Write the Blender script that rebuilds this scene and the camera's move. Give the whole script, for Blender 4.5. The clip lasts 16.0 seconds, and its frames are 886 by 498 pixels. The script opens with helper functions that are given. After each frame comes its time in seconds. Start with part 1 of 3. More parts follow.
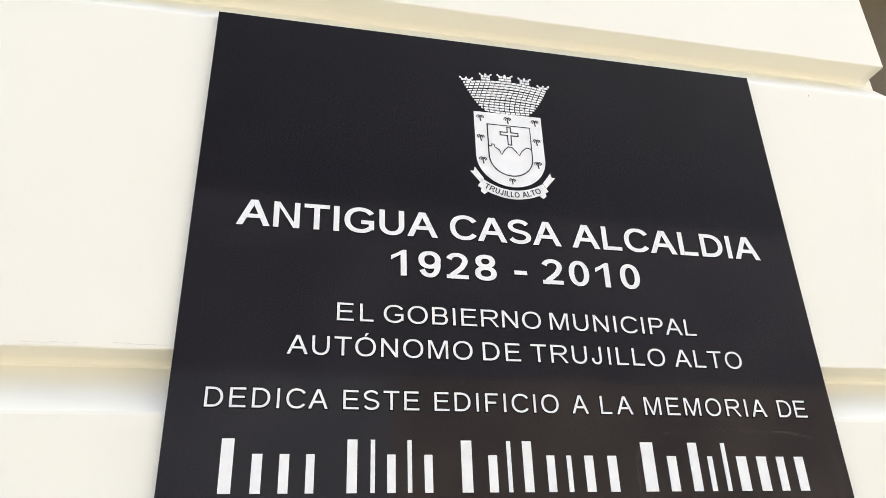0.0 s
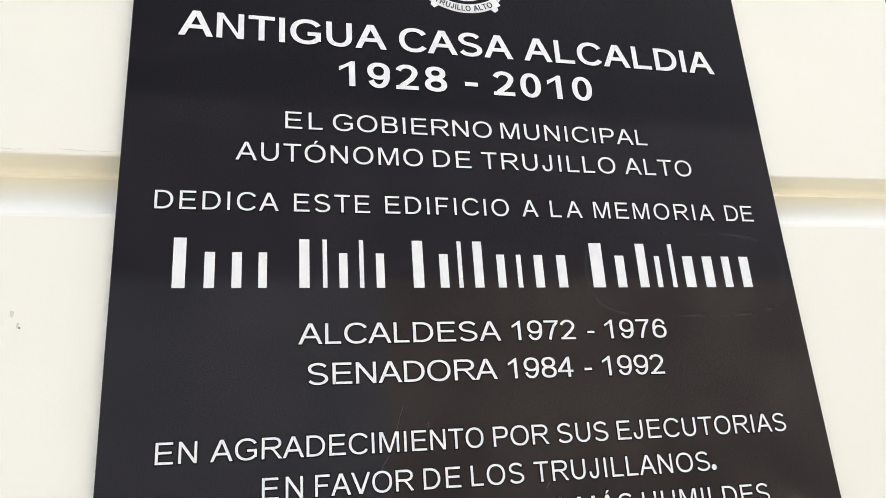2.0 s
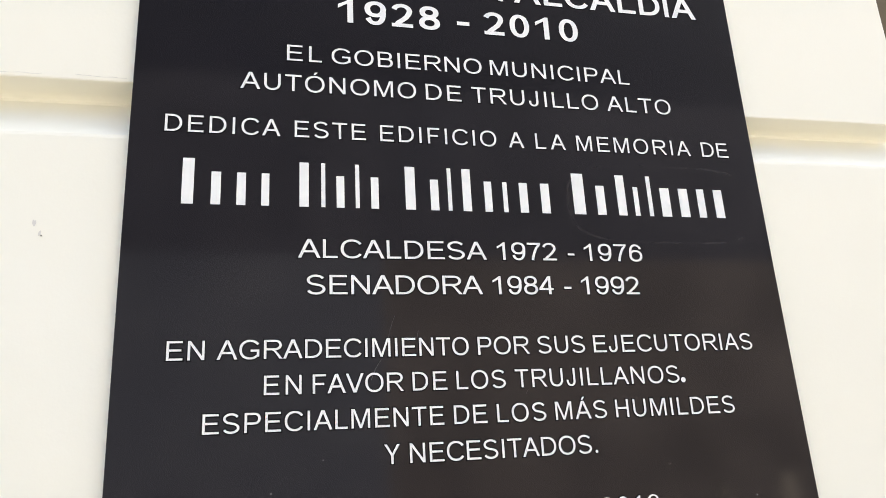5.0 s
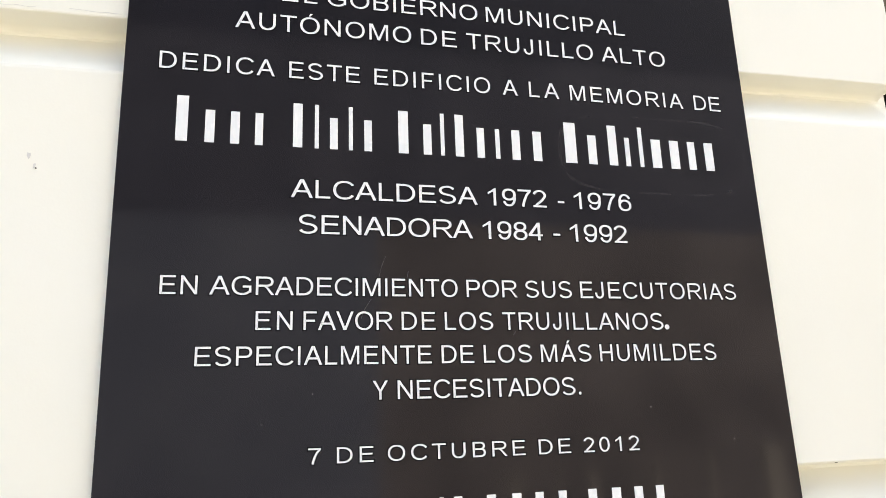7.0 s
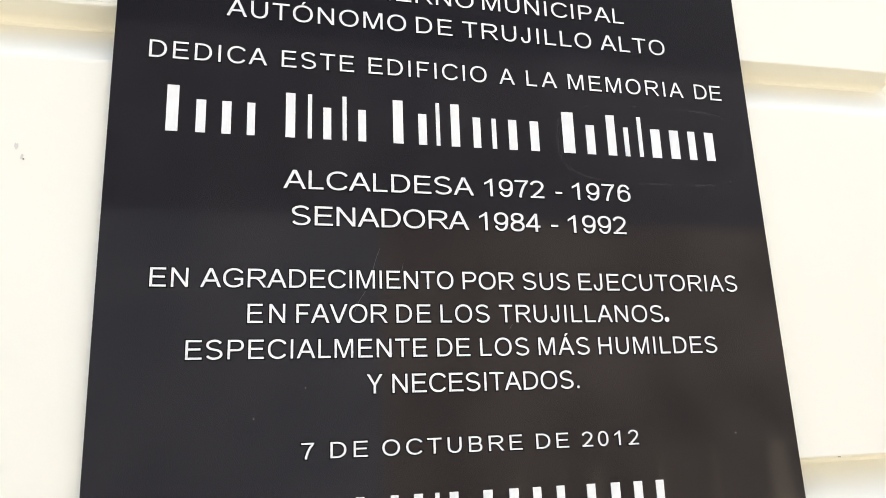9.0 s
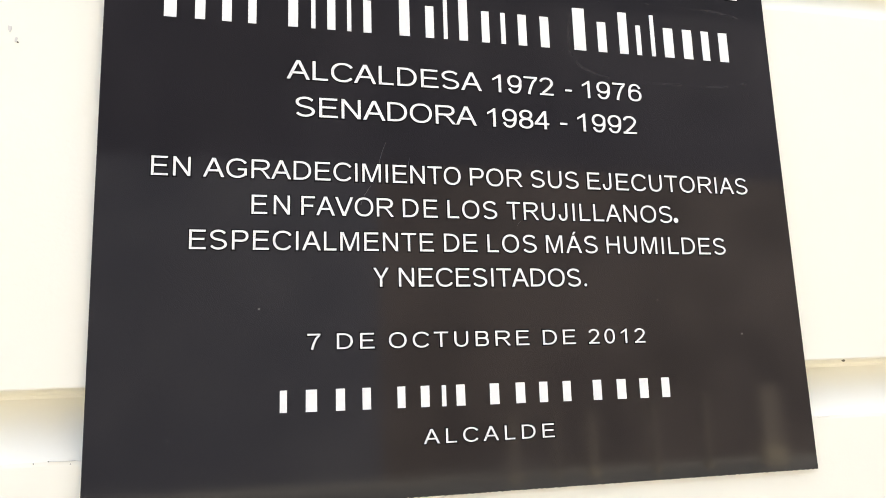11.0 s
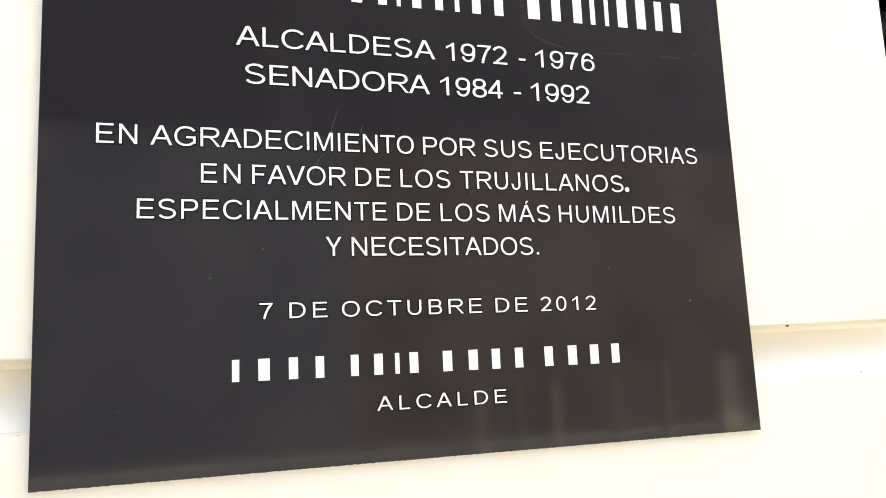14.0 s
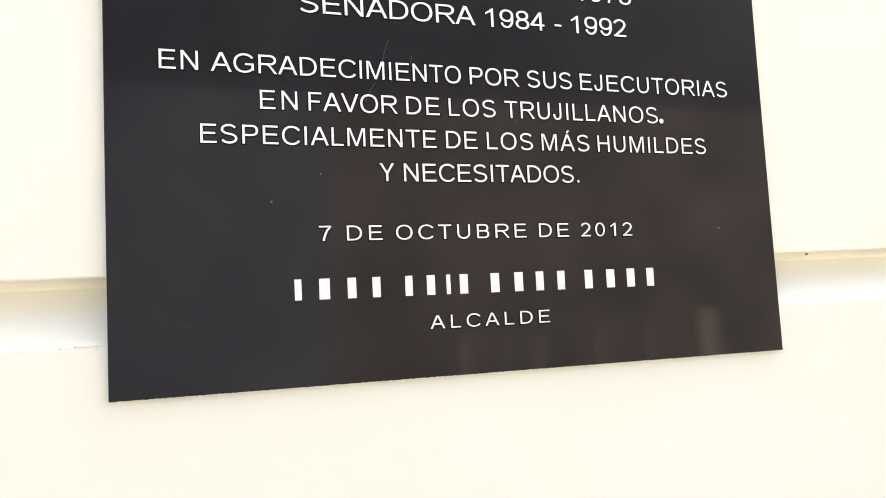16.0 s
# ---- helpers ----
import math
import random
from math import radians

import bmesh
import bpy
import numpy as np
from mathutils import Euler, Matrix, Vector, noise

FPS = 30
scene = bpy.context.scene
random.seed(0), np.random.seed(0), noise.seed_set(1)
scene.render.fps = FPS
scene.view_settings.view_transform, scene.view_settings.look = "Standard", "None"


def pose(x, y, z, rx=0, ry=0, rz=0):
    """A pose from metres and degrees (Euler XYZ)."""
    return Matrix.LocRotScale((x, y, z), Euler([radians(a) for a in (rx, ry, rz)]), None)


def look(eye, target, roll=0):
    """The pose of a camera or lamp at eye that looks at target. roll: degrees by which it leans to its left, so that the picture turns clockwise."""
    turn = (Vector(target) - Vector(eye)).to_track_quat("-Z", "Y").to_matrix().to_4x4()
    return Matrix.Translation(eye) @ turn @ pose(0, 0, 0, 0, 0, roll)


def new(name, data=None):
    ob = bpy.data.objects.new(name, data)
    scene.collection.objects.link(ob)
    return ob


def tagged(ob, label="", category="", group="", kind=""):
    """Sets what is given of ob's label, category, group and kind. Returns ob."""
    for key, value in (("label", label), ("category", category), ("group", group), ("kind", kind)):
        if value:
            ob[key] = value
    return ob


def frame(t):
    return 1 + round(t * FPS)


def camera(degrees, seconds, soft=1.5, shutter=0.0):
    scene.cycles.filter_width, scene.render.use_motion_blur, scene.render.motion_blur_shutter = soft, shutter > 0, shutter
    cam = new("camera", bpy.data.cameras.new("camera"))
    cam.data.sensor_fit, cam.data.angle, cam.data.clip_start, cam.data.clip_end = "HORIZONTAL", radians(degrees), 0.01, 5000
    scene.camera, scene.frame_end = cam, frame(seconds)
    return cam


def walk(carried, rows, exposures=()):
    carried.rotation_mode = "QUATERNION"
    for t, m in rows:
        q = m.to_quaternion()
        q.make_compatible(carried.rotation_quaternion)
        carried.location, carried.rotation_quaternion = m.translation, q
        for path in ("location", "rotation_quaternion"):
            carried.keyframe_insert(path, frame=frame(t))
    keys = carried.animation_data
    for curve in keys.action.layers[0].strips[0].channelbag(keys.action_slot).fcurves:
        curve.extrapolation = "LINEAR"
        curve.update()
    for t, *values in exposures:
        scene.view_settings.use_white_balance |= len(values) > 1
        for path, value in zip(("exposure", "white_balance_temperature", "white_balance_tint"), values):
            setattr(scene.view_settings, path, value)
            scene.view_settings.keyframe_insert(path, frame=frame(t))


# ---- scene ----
cam = camera(62.52, 16.0, soft=0.7)
PATH = [
    (0, (0.0813, -0.6039, 1.5603), (0.5037, 1.1537, 2.4162), -2.07),
    (0.5, (0.0887, -0.6197, 1.5289), (0.5076, 1.1702, 2.3167), -2.08),
    (1, (0.0934, -0.6156, 1.5093), (0.5493, 1.1870, 2.2460), -2.99),
    (1.5, (0.1011, -0.6070, 1.4819), (0.5557, 1.2151, 2.1699), -3.15),
    (2, (0.1163, -0.5816, 1.4730), (0.5810, 1.2611, 2.0963), -3.87),
    (2.5, (0.1182, -0.5766, 1.4697), (0.5996, 1.2553, 2.1120), -3.74),
    (3, (0.1206, -0.5886, 1.4529), (0.5565, 1.2420, 2.1302), -3.25),
    (3.5, (0.1380, -0.5986, 1.4255), (0.5843, 1.2474, 2.0524), -4.23),
    (4, (0.1380, -0.6139, 1.4154), (0.5589, 1.2416, 2.0316), -3.75),
    (4.5, (0.1261, -0.6123, 1.4139), (0.5545, 1.2521, 1.9975), -3.39),
    (5, (0.1169, -0.6101, 1.4104), (0.5770, 1.2500, 1.9832), -3.21),
    (7.5, (0.1212, -0.6136, 1.3853), (0.5954, 1.2696, 1.8634), -1.97),
    (8, (0.1275, -0.6087, 1.3878), (0.5953, 1.2760, 1.8667), -2.21),
    (10.5, (0.1279, -0.5948, 1.3548), (0.5964, 1.2953, 1.8107), -1.92),
    (11, (0.1228, -0.5816, 1.3407), (0.6008, 1.3288, 1.6897), -1.85),
    (11.5, (0.1209, -0.5841, 1.3454), (0.6078, 1.3352, 1.6265), -1.91),
    (12, (0.1249, -0.5966, 1.3444), (0.6246, 1.3159, 1.6483), -2.05),
    (12.5, (0.1269, -0.6008, 1.3367), (0.6376, 1.3092, 1.6384), -2.10),
    (13, (0.1321, -0.6000, 1.3334), (0.6653, 1.3070, 1.6147), -2.10),
    (13.5, (0.1379, -0.5964, 1.3345), (0.6899, 1.3027, 1.6325), -2.44),
    (14, (0.1331, -0.5864, 1.3369), (0.6996, 1.3124, 1.6083), -2.43),
    (14.5, (0.1341, -0.5783, 1.3373), (0.7014, 1.3217, 1.5978), -2.49),
    (15, (0.1237, -0.5827, 1.3351), (0.6871, 1.3152, 1.6188), -2.48),
    (15.5, (0.1017, -0.5829, 1.3298), (0.6829, 1.3125, 1.5941), -2.69),
    (16, (0.0707, -0.5903, 1.3082), (0.6851, 1.3064, 1.4659), -2.72),
]
EXPOSURES = [(0.0, 2.75, 6400, 3.9), (5.0, 2.77, 6410, 3.8), (8.0, 2.86, 6430, 3.6), (11.0, 2.97, 6620, 3.8), (14.0, 3.08, 6660, 4.2), (15.5, 3.08, 6660, 4.2), (16.0, 2.97, 6600, 3.8)]
walk(cam, [(t, look(eye, target, roll)) for t, eye, target, roll in PATH], EXPOSURES)

# ---------------------------------------------------------------- light
world = bpy.data.worlds.new("sky")
scene.world = world
world.use_nodes = True
wt = world.node_tree
sky = wt.nodes.new("ShaderNodeTexSky")
sky.sky_type = "NISHITA"
sky.sun_disc = False
sky.sun_elevation = radians(55)
sky.sun_rotation = radians(50)
sky.air_density, sky.dust_density, sky.ozone_density = 0.6, 7.0, 0.6
wt.nodes["Background"].inputs["Strength"].default_value = 0.115
wt.links.new(sky.outputs["Color"], wt.nodes["Background"].inputs["Color"])

sun_data = bpy.data.lights.new("sun", "SUN")
sun_data.energy = 4.2
sun_data.angle = radians(0.5)
sun_data.color = (1.0, 0.96, 0.90)
sun = new("sun", sun_data)
SUN_AZ, SUN_EL = radians(50), radians(55)      # high behind the building: the wall stands in open shade
sun.matrix_world = look((20 * math.sin(SUN_AZ) * math.cos(SUN_EL), 20 * math.cos(SUN_AZ) * math.cos(SUN_EL), 20 * math.sin(SUN_EL)), (0, 0, 0))


# ---------------------------------------------------------------- materials
def material(name, base, rough=0.6, metal=0.0):
    m = bpy.data.materials.new(name)
    m.use_nodes = True
    b = m.node_tree.nodes["Principled BSDF"]
    b.inputs["Base Color"].default_value = (*base, 1)
    b.inputs["Roughness"].default_value = rough
    b.inputs["Metallic"].default_value = metal
    return m, m.node_tree, b


def coords(nt):
    return nt.nodes.new("ShaderNodeTexCoord").outputs["Object"]


def noise_tex(nt, co, scale, detail=4.0, rough=0.55, stretch=None):
    if stretch:
        mp = nt.nodes.new("ShaderNodeMapping")
        mp.inputs["Scale"].default_value = stretch
        nt.links.new(co, mp.inputs["Vector"])
        co = mp.outputs["Vector"]
    n = nt.nodes.new("ShaderNodeTexNoise")
    n.inputs["Scale"].default_value = scale
    n.inputs["Detail"].default_value = detail
    n.inputs["Roughness"].default_value = rough
    nt.links.new(co, n.inputs["Vector"])
    return n.outputs["Fac"]


def ramp(nt, fac, stops):
    r = nt.nodes.new("ShaderNodeValToRGB")
    e = r.color_ramp.elements
    while len(e) < len(stops):
        e.new(0.5)
    for k, (at, col) in zip(e, stops):
        k.position = at
        k.color = (*col, 1) if len(col) == 3 else col
    nt.links.new(fac, r.inputs["Fac"])
    return r.outputs["Color"]


def mix(nt, fac, a, b, mode="MIX"):
    m = nt.nodes.new("ShaderNodeMix")
    m.data_type, m.blend_type = "RGBA", mode
    for sock, v in ((m.inputs[0], fac), (m.inputs[6], a), (m.inputs[7], b)):
        if isinstance(v, (int, float)):
            sock.default_value = v
        elif isinstance(v, tuple):
            sock.default_value = (*v, 1)
        else:
            nt.links.new(v, sock)
    return m.outputs[2]


def calc(nt, op, a, b=0.0, c=None):
    m = nt.nodes.new("ShaderNodeMath")
    m.operation = op
    for sock, v in zip(m.inputs, (a, b, c)):
        if v is None:
            continue
        if isinstance(v, (int, float)):
            sock.default_value = v
        else:
            nt.links.new(v, sock)
    return m.outputs[0]


def bump(nt, b, height, strength, distance):
    n = nt.nodes.new("ShaderNodeBump")
    n.inputs["Strength"].default_value = strength
    n.inputs["Distance"].default_value = distance
    nt.links.new(height, n.inputs["Height"])
    nt.links.new(n.outputs["Normal"], b.inputs["Normal"])


def wall_paint():
    """Thick cream exterior paint over plaster: roller texture, faint dirt and rubbed patches."""
    m, nt, b = material("cream_wall_paint", (0.86, 0.82, 0.69), 0.62)
    co = coords(nt)
    big = noise_tex(nt, co, 2.3, 5)
    fine = noise_tex(nt, co, 60, 5)
    col = ramp(nt, big, [(0.3, (0.84, 0.805, 0.675)), (0.55, (0.85, 0.82, 0.69)), (0.75, (0.86, 0.835, 0.72))])
    dirt = ramp(nt, noise_tex(nt, co, 9, 8, 0.7), [(0.62, (0, 0, 0)), (0.8, (1, 1, 1))])
    col = mix(nt, calc(nt, "MULTIPLY", dirt, 0.10), col, (0.52, 0.47, 0.38))
    nt.links.new(col, b.inputs["Base Color"])
    roller = noise_tex(nt, co, 420, 3)
    h = calc(nt, "ADD", calc(nt, "MULTIPLY", fine, 0.7), calc(nt, "MULTIPLY", roller, 0.35))
    bump(nt, b, h, 0.22, 0.0008)
    nt.links.new(calc(nt, "MULTIPLY_ADD", fine, 0.2, 0.5), b.inputs["Roughness"])
    return m


def black_granite():
    """Polished black granite with fine crystals, wiped dust and a rubbed ring."""
    m, nt, b = material("polished_black_granite", (0.012, 0.011, 0.012), 0.12)
    co = coords(nt)
    cells = nt.nodes.new("ShaderNodeTexVoronoi")
    cells.inputs["Scale"].default_value = 900
    nt.links.new(co, cells.inputs["Vector"])
    grain = ramp(nt, cells.outputs["Color"], [(0.2, (0.0040, 0.0039, 0.0062)), (0.8, (0.0052, 0.0050, 0.0075))])
    cloud = ramp(nt, noise_tex(nt, co, 7, 5), [(0.35, (0, 0, 0)), (0.7, (1, 1, 1))])
    col = mix(nt, calc(nt, "MULTIPLY", cloud, 0.5), grain, (0.0072, 0.0060, 0.0066))
    sep = nt.nodes.new("ShaderNodeSeparateXYZ")
    nt.links.new(co, sep.inputs[0])
    x, z = sep.outputs["X"], sep.outputs["Z"]
    # rubbed ring: the line of a rounded box, broken by noise
    warp = calc(nt, "MULTIPLY", calc(nt, "SUBTRACT", noise_tex(nt, co, 14, 3), 0.5), 0.25)
    dx = calc(nt, "ABSOLUTE", calc(nt, "DIVIDE", calc(nt, "SUBTRACT", x, 0.496), 0.103))
    dz = calc(nt, "ABSOLUTE", calc(nt, "DIVIDE", calc(nt, "SUBTRACT", z, 0.398), 0.040))
    rr = calc(nt, "ADD", calc(nt, "POWER", dx, 4.0), calc(nt, "POWER", dz, 3.0))
    off = calc(nt, "ABSOLUTE", calc(nt, "SUBTRACT", calc(nt, "ADD", rr, warp), 1.0))
    ring = calc(nt, "SUBTRACT", 1.0, calc(nt, "DIVIDE", off, 0.13))
    ring.node.use_clamp = True
    worn = ramp(nt, noise_tex(nt, co, 35, 4), [(0.35, (0, 0, 0)), (0.65, (1, 1, 1))])
    ring = calc(nt, "MULTIPLY", calc(nt, "MULTIPLY", ring, worn), 0.032)
    specks = ramp(nt, noise_tex(nt, co, 260, 2), [(0.83, (0, 0, 0)), (0.87, (1, 1, 1))])
    specks = calc(nt, "MULTIPLY", specks, 0.03)
    # wiped smears of dust on the worn half
    haze = ramp(nt, noise_tex(nt, co, 1.0, 5, 0.6, (5, 1, 14)), [(0.56, (0, 0, 0)), (0.80, (1, 1, 1))])
    haze = calc(nt, "MULTIPLY", haze, 0.012)
    dust = calc(nt, "ADD", calc(nt, "ADD", haze, ring), specks)
    col = mix(nt, dust, col, (0.56, 0.50, 0.46))
    nt.links.new(col, b.inputs["Base Color"])
    smear = noise_tex(nt, co, 5, 6, 0.6, (1, 1, 0.45))
    nt.links.new(calc(nt, "MULTIPLY_ADD", smear, 0.07, calc(nt, "MULTIPLY_ADD", dust, 1.2, 0.03)), b.inputs["Roughness"])
    b.inputs["Specular IOR Level"].default_value = 0.42
    bump(nt, b, noise_tex(nt, co, 6, 2), 0.05, 0.003)          # the polish is a little wavy
    return m


def letter_paint():
    m, nt, b = material("white_letter_paint", (0.84, 0.83, 0.80), 0.5)
    co = coords(nt)
    wear = ramp(nt, noise_tex(nt, co, 180, 4), [(0.70, (0, 0, 0)), (0.82, (1, 1, 1))])
    grain = ramp(nt, noise_tex(nt, co, 45, 4), [(0.3, (0.80, 0.79, 0.74)), (0.7, (0.87, 0.86, 0.82))])
    nt.links.new(mix(nt, calc(nt, "MULTIPLY", wear, 0.5), grain, (0.35, 0.34, 0.33)), b.inputs["Base Color"])
    bump(nt, b, noise_tex(nt, co, 900, 2), 0.3, 0.0003)
    return m


def concrete():
    m, nt, b = material("pavement_concrete", (0.32, 0.30, 0.27), 0.85)
    co = coords(nt)
    a = noise_tex(nt, co, 0.7, 6)
    f = noise_tex(nt, co, 35, 6)
    col = ramp(nt, a, [(0.3, (0.16, 0.145, 0.125)), (0.7, (0.21, 0.19, 0.165))])
    nt.links.new(mix(nt, 0.35, col, ramp(nt, f, [(0.3, (0.12, 0.112, 0.10)), (0.7, (0.23, 0.215, 0.19))])), b.inputs["Base Color"])
    bump(nt, b, f, 0.5, 0.004)
    return m


def brown_paint():
    m, nt, b = material("brown_metal_paint", (0.10, 0.078, 0.045), 0.42)
    co = coords(nt)
    col = ramp(nt, noise_tex(nt, co, 16, 5), [(0.3, (0.105, 0.076, 0.030)), (0.7, (0.130, 0.096, 0.042))])
    nt.links.new(col, b.inputs["Base Color"])
    b.inputs["Specular IOR Level"].default_value = 0.2
    bump(nt, b, noise_tex(nt, co, 220, 3), 0.2, 0.0006)
    return m


def far_plaster(name, dark, pale):
    m, nt, b = material(name, pale, 0.85)
    co = coords(nt)
    nt.links.new(ramp(nt, noise_tex(nt, co, 0.8, 6), [(0.35, dark), (0.65, pale)]), b.inputs["Base Color"])
    bump(nt, b, noise_tex(nt, co, 25, 5), 0.4, 0.01)
    return m


WALL = wall_paint()
FAR_BROWN = far_plaster("brown_plaster", (0.095, 0.075, 0.066), (0.160, 0.128, 0.113))
# grey, dark and mauve: tones of added walls, set by the reflection wanted
FAR_GREY = far_plaster("grey_mirror_tone", (0.082, 0.081, 0.098), (0.122, 0.118, 0.134))
FAR_DARK = far_plaster("dark_mirror_tone", (0.013, 0.012, 0.020), (0.022, 0.020, 0.033))
FAR_MAUVE = far_plaster("mauve_mirror_tone", (0.043, 0.039, 0.050), (0.068, 0.062, 0.076))
FAR_POST = far_plaster("pale_concrete", (0.23, 0.19, 0.155), (0.31, 0.26, 0.21))
FAR_FOOT = far_plaster("beige_concrete", (0.42, 0.35, 0.25), (0.52, 0.44, 0.32))
ASPHALT = far_plaster("added_asphalt", (0.075, 0.072, 0.068), (0.11, 0.105, 0.10))
GRANITE = black_granite()
WHITE = letter_paint()
CONCRETE = concrete()
BROWN = brown_paint()
BRONZE = material("dark_bronze_paint", (0.012, 0.010, 0.008), 0.8)[0]
BRONZE.node_tree.nodes["Principled BSDF"].inputs["Specular IOR Level"].default_value = 0.1
INK = material("black_engraved_line", (0.018, 0.017, 0.018), 0.35)[0]
DARK_RIM = material("near_black_rim", (0.004, 0.004, 0.004), 0.95)[0]
DARK_RIM.node_tree.nodes["Principled BSDF"].inputs["Specular IOR Level"].default_value = 0.05
GRIME = material("grey_grime", (0.16, 0.14, 0.11), 0.9)[0]
FLAKE = material("flaked_plaster", (0.66, 0.63, 0.56), 0.9)[0]
SCUFF = material("scuffed_stone", (0.09, 0.085, 0.085), 0.6)[0]
DARK_ROOM = material("dark_interior_paint", (0.05, 0.045, 0.04), 0.8)[0]


# ---------------------------------------------------------------- building helpers
def part(name, bm, mat, parent=None, label="", at=None):
    """Links a bmesh as one mesh object, under a thing or part if one is given."""
    me = bpy.data.meshes.new(name)
    bm.to_mesh(me)
    bm.free()
    me.materials.append(mat)
    ob = new(name, me)
    if parent:
        ob.parent = parent
    if at:
        ob.location = at
    if label:
        ob["label"] = label
    return ob


def box(bm, x0, x1, y0, y1, z0, z1):
    v = [bm.verts.new((x, y, z)) for x in (x0, x1) for y in (y0, y1) for z in (z0, z1)]
    for f in ((0, 1, 3, 2), (4, 6, 7, 5), (0, 4, 5, 1), (2, 3, 7, 6), (0, 2, 6, 4), (1, 5, 7, 3)):
        bm.faces.new([v[i] for i in f])
    return v


def slab(bm, outline, y_front, y_back):
    """A flat plate in the x-z plane with that outline (counter-clockwise seen from -y)."""
    f = [bm.verts.new((x, y_front, z)) for x, z in outline]
    k = [bm.verts.new((x, y_back, z)) for x, z in outline]
    bm.faces.new(f)
    bm.faces.new(k[::-1])
    n = len(f)
    for i in range(n):
        bm.faces.new((f[i], k[i], k[(i + 1) % n], f[(i + 1) % n]))


def stroke(bm, pts, w, y_front, y_back):
    """A ribbon of width w along points in the x-z plane, mitred, as a thin plate."""
    left, right = [], []
    for i, (x, z) in enumerate(pts):
        a, b = pts[max(i - 1, 0)], pts[min(i + 1, len(pts) - 1)]
        if pts[0] == pts[-1] and i in (0, len(pts) - 1):
            a, b = pts[-2], pts[1]
        d = Vector((b[0] - a[0], b[1] - a[1])).normalized()
        left.append((x - d.y * w / 2, z + d.x * w / 2))
        right.append((x + d.y * w / 2, z - d.x * w / 2))
    rows = [[bm.verts.new((p[0], y, p[1])) for p in side] for side in (left, right) for y in (y_front, y_back)]
    lf, lb, rf, rb = rows
    for i in range(len(pts) - 1):
        j = i + 1
        bm.faces.new((lf[i], rf[i], rf[j], lf[j]))
        bm.faces.new((lf[i], lf[j], lb[j], lb[i]))
        bm.faces.new((rf[i], rb[i], rb[j], rf[j]))
    for i in (0, len(pts) - 1):
        bm.faces.new((lf[i], lb[i], rb[i], rf[i]))


def soften(bm, width, segments=2, angle=30):
    edges = [e for e in bm.edges if len(e.link_faces) == 2 and e.calc_face_angle(0) > radians(angle)]
    bmesh.ops.bevel(bm, geom=edges, offset=width, segments=segments, affect="EDGES", profile=0.6)


# ---------------------------------------------------------------- the wall
FACE, RECESS, BACK = 0.0055, 0.0390, 0.26       # front of the courses, of the joints, back of the wall
CORNER, LEFT_END, RIGHT_END = 0.8235, -4.0, 6.0
LEAN = 0.004                                   # the jamb is a hair out of plumb
OPEN_R, OPEN_Z0, OPEN_Z1 = 1.90, 0.95, 2.70    # the window opening begins at CORNER
PITCH, JOINT = 0.407, 0.0520
TOP = 4.2
DEEP = RECESS - FACE
SLOPE, FALL = 0.0065, 0.0070                   # the upper and lower arrises of the courses fall slightly to one side

ground_bm = bmesh.new()
n = 24
grid = [[ground_bm.verts.new((-60 + 120 * i / n, -60 + 120 * j / n, 0)) for j in range(n + 1)] for i in range(n + 1)]
for i in range(n):
    for j in range(n):
        ground_bm.faces.new((grid[i][j], grid[i + 1][j], grid[i + 1][j + 1], grid[i][j + 1]))
tagged(part("pavement", ground_bm, CONCRETE), "worn grey concrete pavement along the building", "pavement", kind="structure")

wall_bm = bmesh.new()
for v in box(wall_bm, LEFT_END, CORNER, RECESS, BACK, 0, TOP):
    if v.co.x > LEFT_END + 1:
        v.co.x += 0.010 + LEAN * (v.co.z - 1.67)
wall = tagged(part("wall_front", wall_bm, WALL), "cream painted masonry wall with deep horizontal joints", "wall", kind="structure")
jamb_bm = bmesh.new()
box(jamb_bm, OPEN_R, RIGHT_END, RECESS, BACK, 0, TOP)
box(jamb_bm, CORNER, OPEN_R, RECESS, BACK, 0, OPEN_Z0)
box(jamb_bm, CORNER, OPEN_R, RECESS, BACK, OPEN_Z1, TOP)
wall_side = tagged(part("wall_beside_window", jamb_bm, WALL), "cream painted masonry wall round the window opening", "wall", kind="structure")


